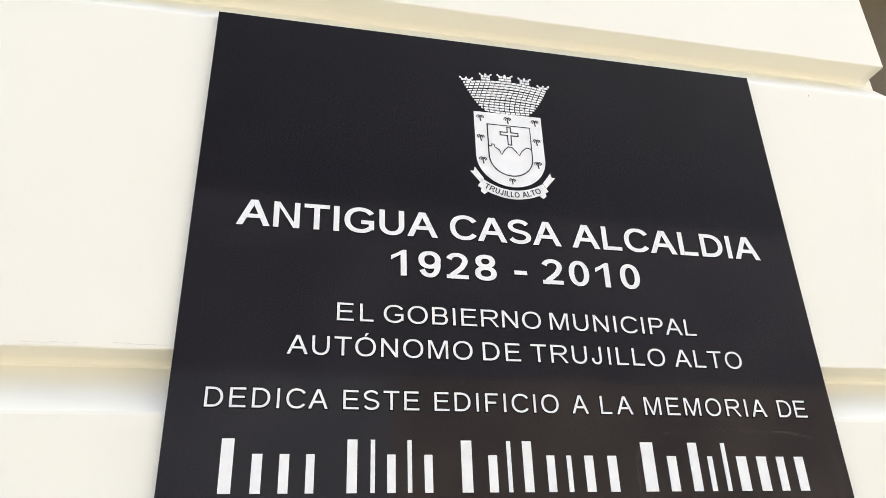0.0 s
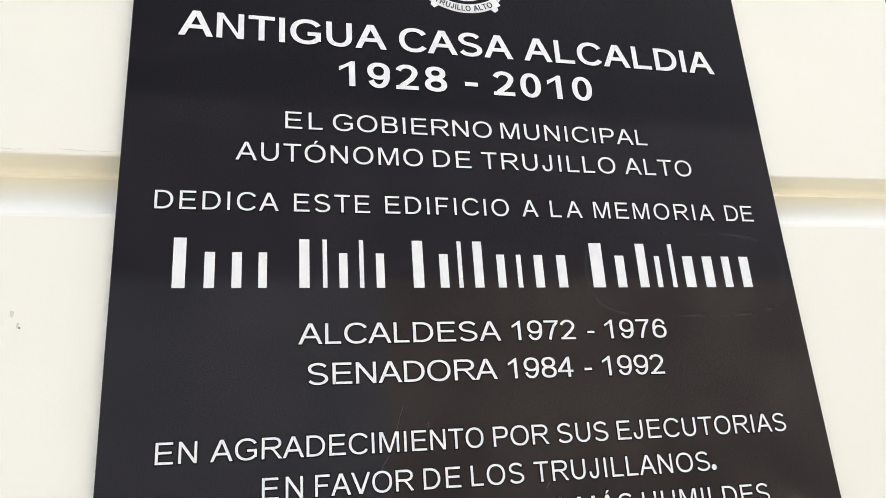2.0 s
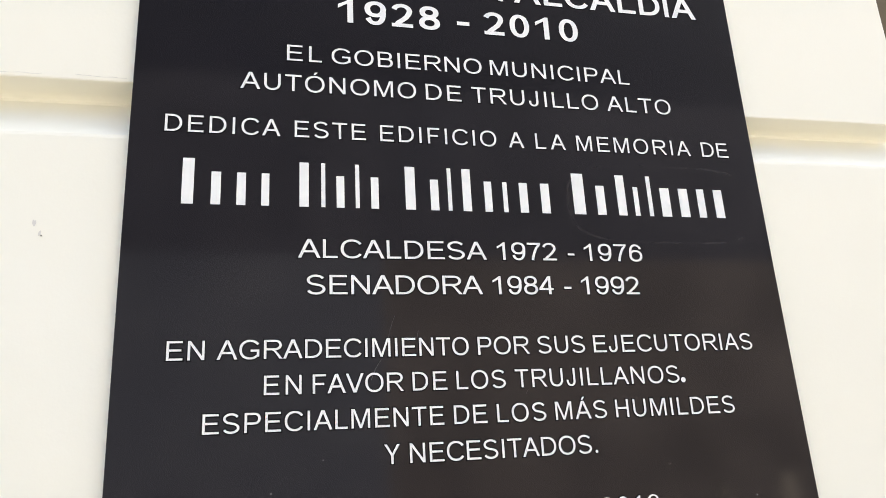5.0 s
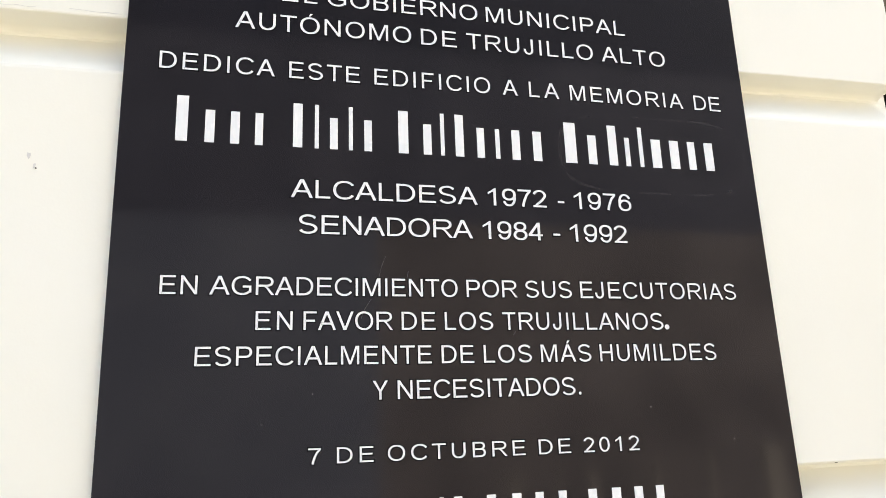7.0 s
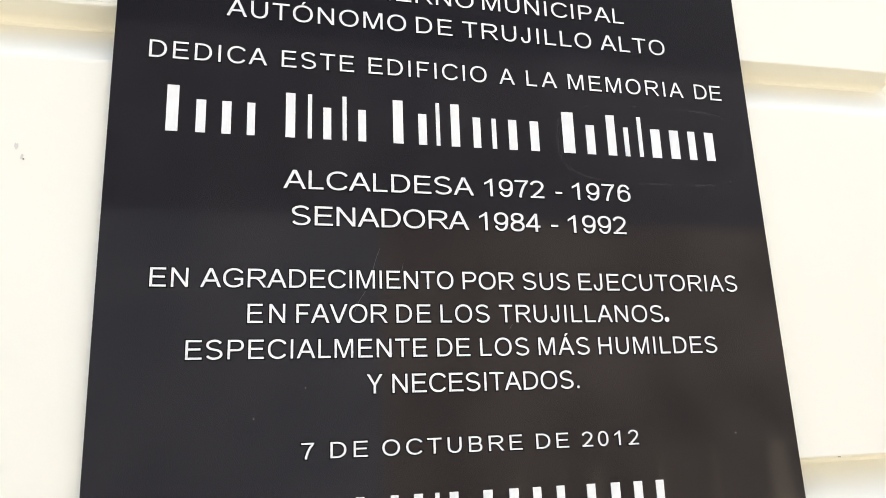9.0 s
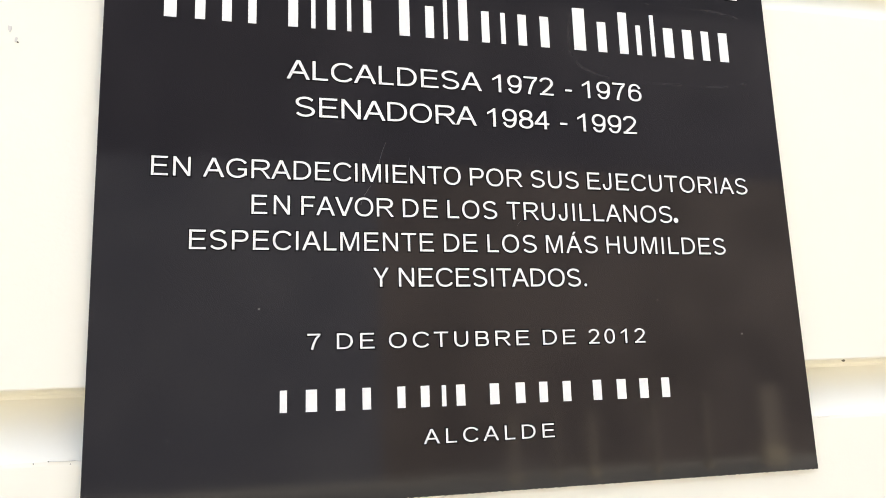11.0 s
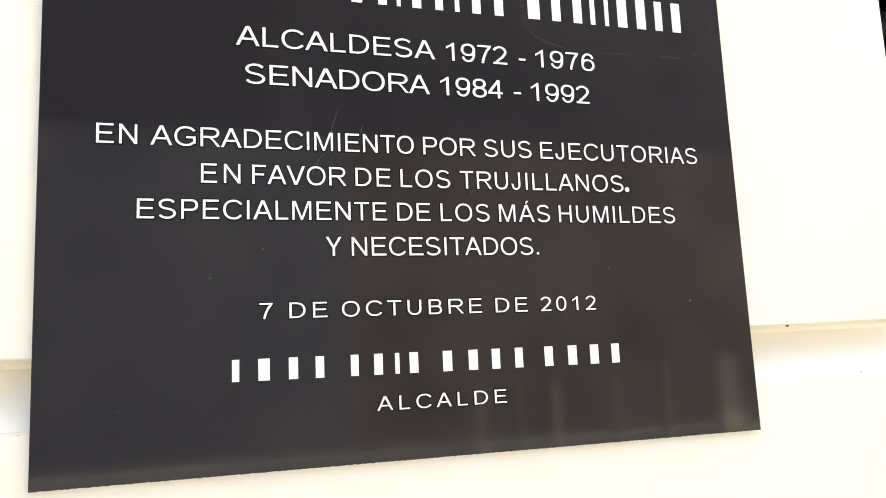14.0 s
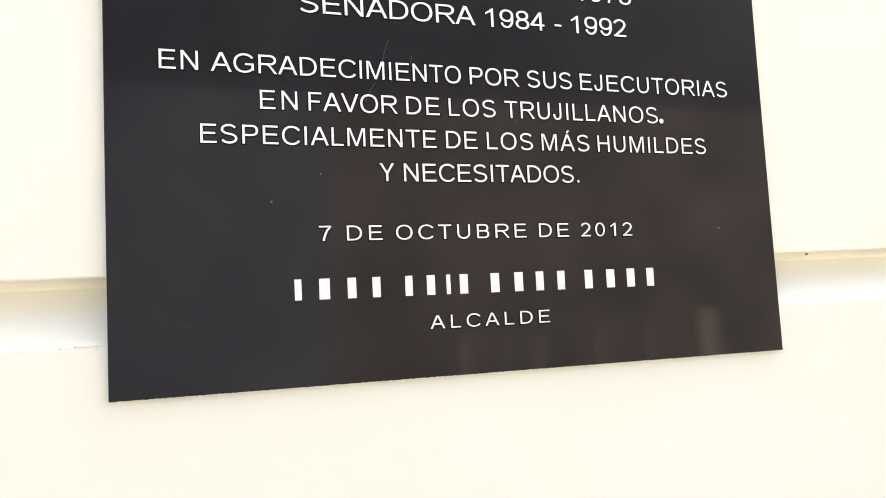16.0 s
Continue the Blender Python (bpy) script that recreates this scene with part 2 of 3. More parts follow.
def course(x0, x1, z0, z1, parent, seed):
    """One long plaster course: sharp wavy lower arris, its top sloping back under the next course."""
    bm = bmesh.new()
    rnd = random.Random(seed)
    xs = [x0]
    while xs[-1] < x1 - 0.02:
        near = -0.6 < xs[-1] < 1.0
        xs.append(min(x1, xs[-1] + (0.012 if near else 0.25)))
    if xs[-1] < x1:
        xs.append(x1)
    r = 0.0016
    rings = []
    for x in xs:
        wob = lambda k: 0.0009 * noise.noise(Vector((x * 14, k * 7.3, seed * 3.1))) + 0.0006 * noise.noise(Vector((x * 70, k * 5.1, seed)))
        nick = 0.0012 if rnd.random() < 0.04 else 0.0
        prof = [(RECESS + 0.002, z0 - 0.006), (RECESS - 0.001, z0 - 0.003), (RECESS - 0.004, z0 - 0.0012), (RECESS - 0.009, z0), (FACE + r, z0 + wob(1)), (FACE + 0.3 * r, z0 + 0.35 * r + wob(1) + nick), (FACE, z0 + r + wob(1)),
                (FACE, z1 - 0.002 + wob(2)), (FACE + 0.0006, z1 + 0.001 + wob(2)), (FACE + 0.33 * DEEP, z1 + 0.28 * JOINT), (FACE + 0.68 * DEEP, z1 + 0.59 * JOINT), (RECESS + 0.002, z1 + 0.92 * JOINT)]
        lean = LEAN if x == CORNER else 0.0
        rings.append([bm.verts.new((x + lean * (z - 1.67), y, z + (FALL if i < 7 else SLOPE) * (x - 0.68))) for i, (y, z) in enumerate(prof)])
    for a, b in zip(rings, rings[1:]):
        for i in range(len(a) - 1):
            bm.faces.new((a[i], b[i], b[i + 1], a[i + 1])).smooth = i < 4 or i > 8
    bm.faces.new(rings[0])
    bm.faces.new(rings[-1][::-1])
    bmesh.ops.recalc_face_normals(bm, faces=bm.faces)
    return part("course", bm, WALL, parent)


FIRST = 1.3467 - 3 * PITCH                      # underside of the lowest full course
k = 0
z = FIRST
course(LEFT_END, CORNER, 0.0, FIRST - JOINT, wall, 90)
course(OPEN_R, RIGHT_END, 0.0, FIRST - JOINT, wall_side, 91)
course(CORNER, OPEN_R, 0.0, FIRST - JOINT, wall_side, 92)
while z < TOP - 0.2:
    hi = min(z + PITCH - JOINT, TOP)
    course(LEFT_END, CORNER, z, hi, wall, k)
    course(OPEN_R, RIGHT_END, z, hi, wall_side, k + 20)
    if hi < OPEN_Z0 or z > OPEN_Z1:
        course(CORNER, OPEN_R, z, hi, wall_side, k + 40)
    z += PITCH
    k += 1

# plain walls and roof that close the building behind the facade
for name, b in (("wall_back", (LEFT_END, RIGHT_END, 4.0, 4.2, 0, TOP)), ("wall_left", (LEFT_END, LEFT_END + 0.2, BACK, 4.0, 0, TOP)),
                ("wall_right", (RIGHT_END - 0.2, RIGHT_END, BACK, 4.0, 0, TOP))):
    bm = bmesh.new()
    box(bm, *b)
    tagged(part(name, bm, DARK_ROOM), "plain dim wall closing the room behind", "wall", kind="structure")
bm = bmesh.new()
box(bm, LEFT_END, RIGHT_END, BACK, 4.2, TOP, TOP + 0.15)
tagged(part("ceiling", bm, DARK_ROOM), "plain flat roof slab over the room", "ceiling", kind="structure")
# the far side of the street: wall base and posts as mirrored in the stone
FAR = -9.5
# left, middle and upper walls are added, unseen, to block sky from the reflection
for name, b, mat, label in (("wall_opposite_ground_floor", (1.7, 9.8, FAR - 0.4, FAR, 0, 4.4), FAR_BROWN, "brown plaster ground floor across the street"),
                            ("wall_added_left", (-2.8, 1.7, FAR - 0.4, FAR, 0, 4.4), FAR_GREY, "unseen blue-grey wall added to tone the reflection in the plaque"),
                            ("wall_added_middle", (-2.8, 9.8, FAR - 0.4, FAR, 4.4, 7.2), FAR_MAUVE, "unseen grey wall added to dim the reflection in the plaque"),
                            ("wall_added_sky_block", (-2.8, 9.8, FAR - 0.4, FAR, 7.2, 11.5), FAR_DARK, "unseen dark wall added to keep the sky out of the plaque's reflection")):
    bm = bmesh.new()
    box(bm, *b)
    tagged(part(name, bm, mat), label, "wall", kind="structure")
# unseen asphalt strip, added to cut the sunlit ground's bounce and reflection
bm = bmesh.new()
box(bm, -40, 40, FAR + 0.55, -3.2, -0.05, 0.004)
tagged(part("road", bm, ASPHALT), "added dark asphalt strip, out of view, damping light off the ground", "road", kind="structure")


def post(x, y, half, high, foot):
    """A short upright concrete post with a paler foot, standing before the far wall."""
    thing = tagged(new("street_post"), "short pale concrete post standing on the far pavement", "post", group="posts along the far pavement")
    thing.location = (x, y, 0)
    bm = bmesh.new()
    box(bm, -half, half, -0.03, 0.03, foot, high)
    soften(bm, 0.012, 2)
    part("shaft", bm, FAR_POST, thing)
    bm = bmesh.new()
    box(bm, -half * 1.15, half * 1.15, -0.05, 0.05, 0, foot)
    soften(bm, 0.008, 1)
    part("foot", bm, FAR_FOOT, thing)


for x, y, half, high, foot in ((3.27, FAR + 0.9, 0.06, 0.84, 0.10), (3.86, FAR + 0.9, 0.03, 0.90, 0.10), (4.36, FAR + 0.9, 0.06, 0.82, 0.10),
                               (5.26, FAR + 0.9, 0.03, 0.92, 0.10), (6.07, FAR + 0.9, 0.035, 1.03, 0.10), (7.10, FAR + 0.9, 0.15, 1.08, 0.27)):
    post(x, y, half, high, foot)

# ---------------------------------------------------------------- window beside the plaque
window = tagged(new("window_1"), "brown painted metal louvre window set deep in the wall", "window", kind="structure")
WY = 0.18
for name, b in (("window_frame", (CORNER, CORNER + 0.05)), ("window_frame", (OPEN_R - 0.05, OPEN_R))):
    bm = bmesh.new()
    box(bm, b[0], b[1], WY, WY + 0.06, OPEN_Z0, OPEN_Z1)
    soften(bm, 0.003)
    part(name, bm, BROWN, window)
for z0, z1 in ((OPEN_Z0, OPEN_Z0 + 0.06), (1.93, 1.99), (OPEN_Z1 - 0.06, OPEN_Z1)):
    bm = bmesh.new()
    box(bm, CORNER + 0.05, OPEN_R - 0.05, WY, WY + 0.06, z0, z1)
    soften(bm, 0.003)
    part("window_frame", bm, BROWN, window)
bm = bmesh.new()
box(bm, CORNER + 0.05, OPEN_R - 0.05, WY + 0.02, WY + 0.045, 1.99, OPEN_Z1 - 0.06)
part("panel", bm, BROWN, window, "flat brown fixed panel")
slat_me = None
z = OPEN_Z0 + 0.10
while z < 1.92:
    if slat_me is None:
        bm = bmesh.new()
        box(bm, CORNER + 0.055, OPEN_R - 0.055, -0.045, 0.045, -0.004, 0.004)
        soften(bm, 0.0025)
        bmesh.ops.rotate(bm, verts=bm.verts, cent=(0, 0, 0), matrix=Matrix.Rotation(radians(48), 3, "X"))
        s = part("slat", bm, BRONZE, window, "dark bronze slat")
        slat_me = s.data
    else:
        s = new("slat", slat_me)
        s.parent = window
    s.location = (0, WY + 0.03, z)
    z += 0.092

# ---------------------------------------------------------------- the plaque
PW, PZ0, PZ1, PT = 0.610, 1.250, 2.1082, 0.0055
plaque = tagged(new("memorial_plaque"), "polished black granite plaque with white lettering on a cream wall", "plaque")
plaque.location = (0, 0, PZ0)


def plaque_slab():
    """Polished slab with long edges a hair hollow; the lower edge keeps the small chips of the saw."""
    rnd = random.Random(5)
    high = PZ1 - PZ0
    out = [(-0.0004, 0.0)]
    x = 0.004
    k = 0
    while x < PW - 0.004:
        out.append((x, (0.0002 if k % 2 else -0.0001) + rnd.uniform(-0.00015, 0.00015)))
        x += rnd.uniform(0.0016, 0.0034)
        k += 1
    out.append((PW - 0.0002, 0.0))
    side = [i / 8 for i in range(1, 8)]
    out += [(PW - 0.0002 - 0.0026 * math.sin(math.pi * v), high * v) for v in side]
    out += [(PW - 0.0002, high + 0.0013), (-0.0004, high)]
    out += [(-0.0004 - 0.0016 * math.sin(math.pi * v), high * v) for v in side[::-1]]
    bm = bmesh.new()
    slab(bm, out, 0.0, PT)
    bmesh.ops.recalc_face_normals(bm, faces=bm.faces)
    rim = [e for e in bm.edges if e.verts[0].co.y == 0.0 and e.verts[1].co.y == 0.0]
    bmesh.ops.bevel(bm, geom=rim, offset=0.0005, segments=1, affect="EDGES")
    return part("stone_slab", bm, GRANITE, plaque)


plaque_slab()

# ---- spacing: (advance, left, right) of each capital in thousandths of its size, plain and bold
WIDTHS = dict(A=(667, 0, 667), B=(667, 73, 614), C=(722, 50, 679), D=(722, 77, 674), E=(667, 79, 623), F=(611, 82, 567),
              G=(778, 53, 713), H=(722, 80, 642), I=(278, 93, 187), J=(500, 28, 410), L=(556, 73, 520), M=(833, 74, 758),
              N=(722, 76, 640), O=(778, 48, 731), P=(667, 77, 624), R=(722, 79, 711), S=(667, 45, 613), T=(611, 23, 591),
              U=(722, 79, 641), V=(667, 4, 661), Y=(667, 3, 660), Z=(611, 20, 586))
WIDTHS.update({c: (556, a, b) for c, a, b in (("0", 42, 513), ("1", 109, 373), ("2", 30, 503), ("4", 13, 507), ("6", 38, 517),
                                             ("7", 47, 508), ("8", 41, 515), ("9", 41, 518))})
WIDTHS.update({"-": (333, 32, 302), ".": (278, 91, 191), "Ó": (778, 48, 731), "Á": (667, 0, 667), "É": (667, 79, 623)})
BOLD = dict(WIDTHS, A=(722, 0, 720), C=(722, 47, 677), D=(722, 74, 686), G=(778, 47, 721), I=(278, 66, 213), L=(611, 76, 578),
            N=(722, 73, 645), S=(667, 36, 617), T=(611, 21, 589), U=(722, 71, 648))
BOLD.update({"0": (556, 39, 515), "1": (556, 78, 394), "2": (556, 26, 507), "8": (556, 36, 520), "9": (556, 36, 517), "-": (333, 40, 293)})


# ---- lettering: plain upright grotesque capitals, cap height 1, drawn from stems, bars and bowls
def turn_point(cx, cz, rx, rz, a):
    """A point on a slightly squared ellipse."""
    c, s = math.cos(a), math.sin(a)
    e = 2 / 2.18
    return (cx + rx * math.copysign(abs(c) ** e, c), cz + rz * math.copysign(abs(s) ** e, s))


def ribbon_strip(outer, inner, closed=False):
    """Quads between two curves; outer lies to the right of the way along them."""
    n = len(outer)
    vs = outer + inner
    fs = [(i, (i + 1) % n, n + (i + 1) % n, n + i) for i in range(n if closed else n - 1)]
    return vs, fs


def plate(*pts):
    return list(pts), [tuple(range(len(pts)))]


def bar(x0, x1, z0, z1):
    return plate((x0, z0), (x1, z0), (x1, z1), (x0, z1))


def arc(cx, cz, rx, rz, a0, a1, s, t):
    full = abs(a1 - a0) >= 360
    n = max(6, int(abs(a1 - a0) / 9))
    angles = [radians(a0 + (a1 - a0) * i / n) for i in range(n if full else n + 1)]
    return ribbon_strip([turn_point(cx, cz, rx, rz, a) for a in angles], [turn_point(cx, cz, rx - s, rz - t, a) for a in angles], full)


def bowl(x0, x1, z0, z1, rx, s, t):
    angles = [radians(-90 + 180 * i / 16) for i in range(17)]
    cz, rz = (z0 + z1) / 2, (z1 - z0) / 2
    return ribbon_strip([(x0, z0)] + [turn_point(x1 - rx, cz, rx, rz, a) for a in angles] + [(x0, z1)],
                        [(x0, z0 + t)] + [turn_point(x1 - rx, cz, rx - s, rz - t, a) for a in angles] + [(x0, z1 - t)])


def pen_path(pts, s, t):
    """A pen drawn along points: s wide where it runs upright, t where it runs level."""
    right, left = [], []
    for i in range(len(pts)):
        a, b = pts[max(i - 1, 0)], pts[min(i + 1, len(pts) - 1)]
        d = Vector((b[0] - a[0], b[1] - a[1])).normalized()
        w = math.hypot(t * d.x, s * d.y) / 2
        right.append((pts[i][0] + d.y * w, pts[i][1] - d.x * w))
        left.append((pts[i][0] - d.y * w, pts[i][1] + d.x * w))
    return ribbon_strip(right, left)


def sweep(cx, cz, rx, rz, a0, a1, n=16):
    return [(cx + rx * math.cos(radians(a0 + (a1 - a0) * i / n)), cz + rz * math.sin(radians(a0 + (a1 - a0) * i / n))) for i in range(n + 1)]


OVER = 0.014                                   # round letters reach a little past the lines


def glyph(ch, W, s, t):
    """The pieces of one character, W wide, with upright strokes s and level strokes t thick."""
    base = {"Ó": "O", "Á": "A", "É": "E"}.get(ch, ch)
    rz = 0.5 + OVER
    if base == "A" or base == "V":
        d, ap = 1.1 * s, 0.62 * s
        zin = (W / 2 - d) / (W / 2 - ap)
        left = [(0, 0), (d, 0), (W / 2, zin), (W / 2, 1), (W / 2 - ap, 1)]
        right = [(W - x, z) for x, z in left[::-1]]
        g = [plate(*left), plate(*right)]
        if base == "A":
            k = (W / 2 - ap)
            g.append(bar(0.30 * k + d * 0.5, W - 0.30 * k - d * 0.5, 0.285, 0.285 + t))
        else:
            g = [plate(*[(x, 1 - z) for x, z in p[0][::-1]]) for p in g]
    elif base == "B":
        g = [bar(0, s, 0, 1), bowl(s * 0.9, 0.95 * W, 0.525 - t / 2, 1, 0.36 * W, s, t), bowl(s * 0.9, W, 0, 0.525 + t / 2, 0.40 * W, s, t)]
    elif base == "C":
        rx = W / 1.80
        g = [arc(rx, 0.5, rx, rz, 33, 325, s, t)]
    elif base == "D":
        g = [bar(0, s, 0, 1), bowl(s * 0.9, W, 0, 1, 0.60 * W, s, t)]
    elif base == "E":
        g = [bar(0, s, 0, 1), bar(s * 0.9, 0.97 * W, 1 - t, 1), bar(s * 0.9, 0.91 * W, 0.465, 0.465 + t), bar(s * 0.9, W, 0, t)]
    elif base == "F":
        g = [bar(0, s, 0, 1), bar(s * 0.9, W, 1 - t, 1), bar(s * 0.9, 0.86 * W, 0.44, 0.44 + t)]
    elif base == "G":
        rx = W / 1.86
        g = [arc(rx, 0.5, rx, rz, 33, 318, s, t), bar(W - 0.95 * s, W, 0.125, 0.50), bar(0.56 * W, W - 0.9 * s, 0.50 - t, 0.50)]
    elif base == "H":
        g = [bar(0, s, 0, 1), bar(W - s, W, 0, 1), bar(s * 0.9, W - s * 0.9, 0.465, 0.465 + t)]
    elif base == "I":
        g = [bar(W / 2 - s / 2, W / 2 + s / 2, 0, 1)]
    elif base == "J":
        angles = [radians(172 + 188 * i / 16) for i in range(17)]
        g = [ribbon_strip([turn_point(W / 2, 0.30, W / 2, 0.30 + OVER, a) for a in angles] + [(W, 1)],
                          [turn_point(W / 2, 0.30, W / 2 - s, 0.30 + OVER - t, a) for a in angles] + [(W - s, 1)])]
    elif base == "L":
        g = [bar(0, s, 0, 1), bar(s * 0.9, W, 0, t)]
    elif base == "M":
        d, q = 0.46 * s, 1.42 * s
        g = [plate((0, 0), (0.93 * s, 0), (0.93 * s, 0.85), (W / 2 - d, 0), (W / 2 + d, 0), (W - 0.93 * s, 0.85), (W - 0.93 * s, 0), (W, 0),
                   (W, 1), (W - q, 1), (W / 2, 0.17), (q, 1), (0, 1))]
    elif base == "N":
        g = [plate((0, 0), (0.95 * s, 0), (0.95 * s, 0.79), (W - 1.02 * s, 0), (W, 0), (W, 1), (W - 0.95 * s, 1), (W - 0.95 * s, 0.21), (1.02 * s, 1), (0, 1))]
    elif base in "O0":
        g = [arc(W / 2, 0.5, W / 2, rz, 0, 360, s, t)]
    elif base == "P":
        g = [bar(0, s, 0, 1), bowl(s * 0.9, W, 0.405, 1, 0.42 * W, s, t)]
    elif base == "R":
        g = [bar(0, s, 0, 1), bowl(s * 0.9, 0.95 * W, 0.445, 1, 0.38 * W, s, t),
             plate((W - 1.22 * s, 0), (W, 0), (0.74 * W, 0.31), (0.60 * W, 0.455), (0.38 * W, 0.455), (0.50 * W, 0.41), (0.60 * W, 0.31))]
    elif base == "S":
        ru = (1 + OVER - t / 2 - 0.512) / 2
        rl = (0.492 + OVER - t / 2) / 2
        up = sweep(W / 2, 0.512 + ru, (W - s) / 2 * 0.95, ru, 22, 248)
        low = sweep(W / 2, 0.492 - rl, (W - s) / 2, rl, 68, -160)
        g = [pen_path(up + low, s, t)]
    elif base == "T":
        g = [bar(0, W, 1 - t, 1), bar(W / 2 - s / 2, W / 2 + s / 2, 0, 1 - t * 0.9)]
    elif base == "U":
        angles = [radians(180 + 180 * i / 18) for i in range(19)]
        g = [ribbon_strip([(0, 1)] + [turn_point(W / 2, 0.40, W / 2, 0.40 + OVER, a) for a in angles] + [(W, 1)],
                          [(s, 1)] + [turn_point(W / 2, 0.40, W / 2 - s, 0.40 + OVER - t, a) for a in angles] + [(W - s, 1)])]
    elif base == "Y":
        c, q = W / 2, 1.18 * s
        g = [plate((c - s / 2, 0), (c + s / 2, 0), (c + s / 2, 0.42), (W, 1), (W - q, 1), (c, 0.535), (q, 1), (0, 1), (c - s / 2, 0.42))]
    elif base == "Z":
        q = 1.35 * s
        g = [plate((0, 0), (W, 0), (W, t), (q, t), (W, 1 - t), (W, 1), (0.05 * W, 1), (0.05 * W, 1 - t), (W - q, 1 - t), (0, t))]
    elif base == "1":
        x = W - s
        g = [plate((x, 0), (W, 0), (W, 1), (W - 0.6 * s, 1), (0.55 * x, 0.86), (-0.05 * W, 0.76), (-0.05 * W, 0.76 - 1.1 * t), (x, 0.81))]
    elif base == "2":
        r = (W - s) / 2
        top = sweep(W / 2 - 0.01, 0.705, r, 0.295 + OVER - t / 2, 168, -22)
        tail = [(0.70 * W, 0.44), (0.50 * W, 0.30), (0.30 * W, 0.175), (0.16 * W, 0.04)]
        g = [pen_path(top + tail, s, t), bar(0, W, 0, t)]
        g[0] = (g[0][0], [f[::-1] for f in g[0][1]])
    elif base == "4":
        x = 0.64 * W
        g = [bar(x, x + s, 0, 1), bar(0, W, 0.235, 0.235 + t), plate((0, 0.235 + 0.95 * t), (1.25 * s, 0.235 + 0.95 * t), (x, 0.79), (x + 0.1 * s, 1), (x - 0.05 * s, 1))]
    elif base in "69":
        g = [arc(W / 2, 0.33, W / 2, 0.33 + OVER, 0, 360, s, t), arc(W / 2 + 0.01, 0.5, W / 2, rz, 28, 192, s, t)]
        if base == "9":
            g = [([(W - x, 1 - z) for x, z in vs], fs) for vs, fs in g]
    elif base == "7":
        g = [bar(0, W, 1 - t, 1), pen_path([(0.90 * W, 1 - t), (0.68 * W, 0.70), (0.50 * W, 0.40), (0.40 * W, 0.16), (0.36 * W, 0)][::-1], s, 0.6 * s)]
    elif base == "8":
        g = [arc(W / 2, 0.745, 0.455 * W, 0.255 + OVER, 0, 360, s, t), arc(W / 2, 0.275, W / 2, 0.275 + OVER, 0, 360, s, t)]
    elif base == "-":
        g = [bar(0, W, 0.30, 0.30 + t * 1.05)]
    else:
        r = max(W, s) * 0.5
        g = [plate(*sweep(W / 2, r, r, r, 0, 330, 11))]
    if base != ch:
        c = W * (0.56 if base == "E" else 0.50)
        g.append(plate((c - 0.07, 1.06), (c + 0.02, 1.06), (c + 0.17, 1.23), (c + 0.01, 1.23)))
    return g


PROUD = 0.0005
# width of the near-black outline round each letter
RIM_WIDTH = 0.0009


def letter(line, ch, s, t, x0, x1, cap):
    """One character: a thin film of white paint with a near-black rim round it, an object of its own."""
    bm = bmesh.new()
    for layer, (vs, fs) in enumerate(glyph(ch, (x1 - x0) / cap, s, t)):
        pts = [Vector((u * cap, v * cap)) for u, v in vs]
        top = [bm.verts.new((p.x, -PROUD - 0.00002 * layer, p.y)) for p in pts]
        count = {}
        for q in fs:
            bm.faces.new([top[i] for i in q])
            for a, b in zip(q, q[1:] + q[:1]):
                count[a, b] = 1
        rim = [(a, b) for a, b in count if (b, a) not in count]
        after, before = dict(rim), {b: a for a, b in rim}
        foot = {}
        for i in after:
            d0, d1 = (pts[i] - pts[before[i]]).normalized(), (pts[after[i]] - pts[i]).normalized()
            n0, n1 = Vector((d0.y, -d0.x)), Vector((d1.y, -d1.x))
            n = (n0 + n1).normalized() if (n0 + n1).length > 1e-3 else n0
            p = pts[i] + n * RIM_WIDTH * min(1.6, 1 / max(n.dot(n0), 0.3))
            foot[i] = bm.verts.new((p.x, -0.0001, p.y))
        for a, b in rim:
            bm.faces.new((top[a], foot[a], foot[b], top[b])).material_index = 1
    ob = part("letter", bm, WHITE, line, "", (x0, 0, 0))
    ob.data.materials.append(DARK_RIM)


def put_word(line, word, x0, x1, em, cap, bold, taper=0.0):
    """A word between x0 and x1, its letters em wide and the rest of the room spread between them; taper: how much the letters narrow along it."""
    table = BOLD if bold else WIDTHS
    stem, level = (0.127 * em / cap, 0.155) if bold else (0.090 * em / cap, 0.112)
    n = len(word)
    if n == 1:
        letter(line, word, stem, level, x0, x1, cap)
        return
    size = [em / 1000 * (1 + taper * (0.5 - i / (n - 1))) for i in range(n)]
    first, last = table[word[0]], table[word[-1]]
    ink = sum(table[c][0] * k for c, k in zip(word, size)) - first[1] * size[0] - (last[0] - last[2]) * size[-1]
    extra = (x1 - x0 - ink) / (n - 1)
    pen = x0 - first[1] * size[0]
    for c, k in zip(word, size):
        adv, l, r = table[c]
        letter(line, c, stem, level, pen + l * k, pen + r * k, cap)
        pen += adv * k + extra


def inscribe(z, cap, em, bold, *words):
    """A line of lettering: baseline height, capital height, letter size, plain or bold, words with their two ends."""
    line = new("inscription_line")
    line.parent = plaque
    line.location = (0, 0, z - PZ0)
    line["label"] = "white lettering reading " + " ".join(w[0] for w in words).replace(" .", ".")
    for word in words:
        put_word(line, word[0], word[1], word[2], em, cap, bold, *word[3:])


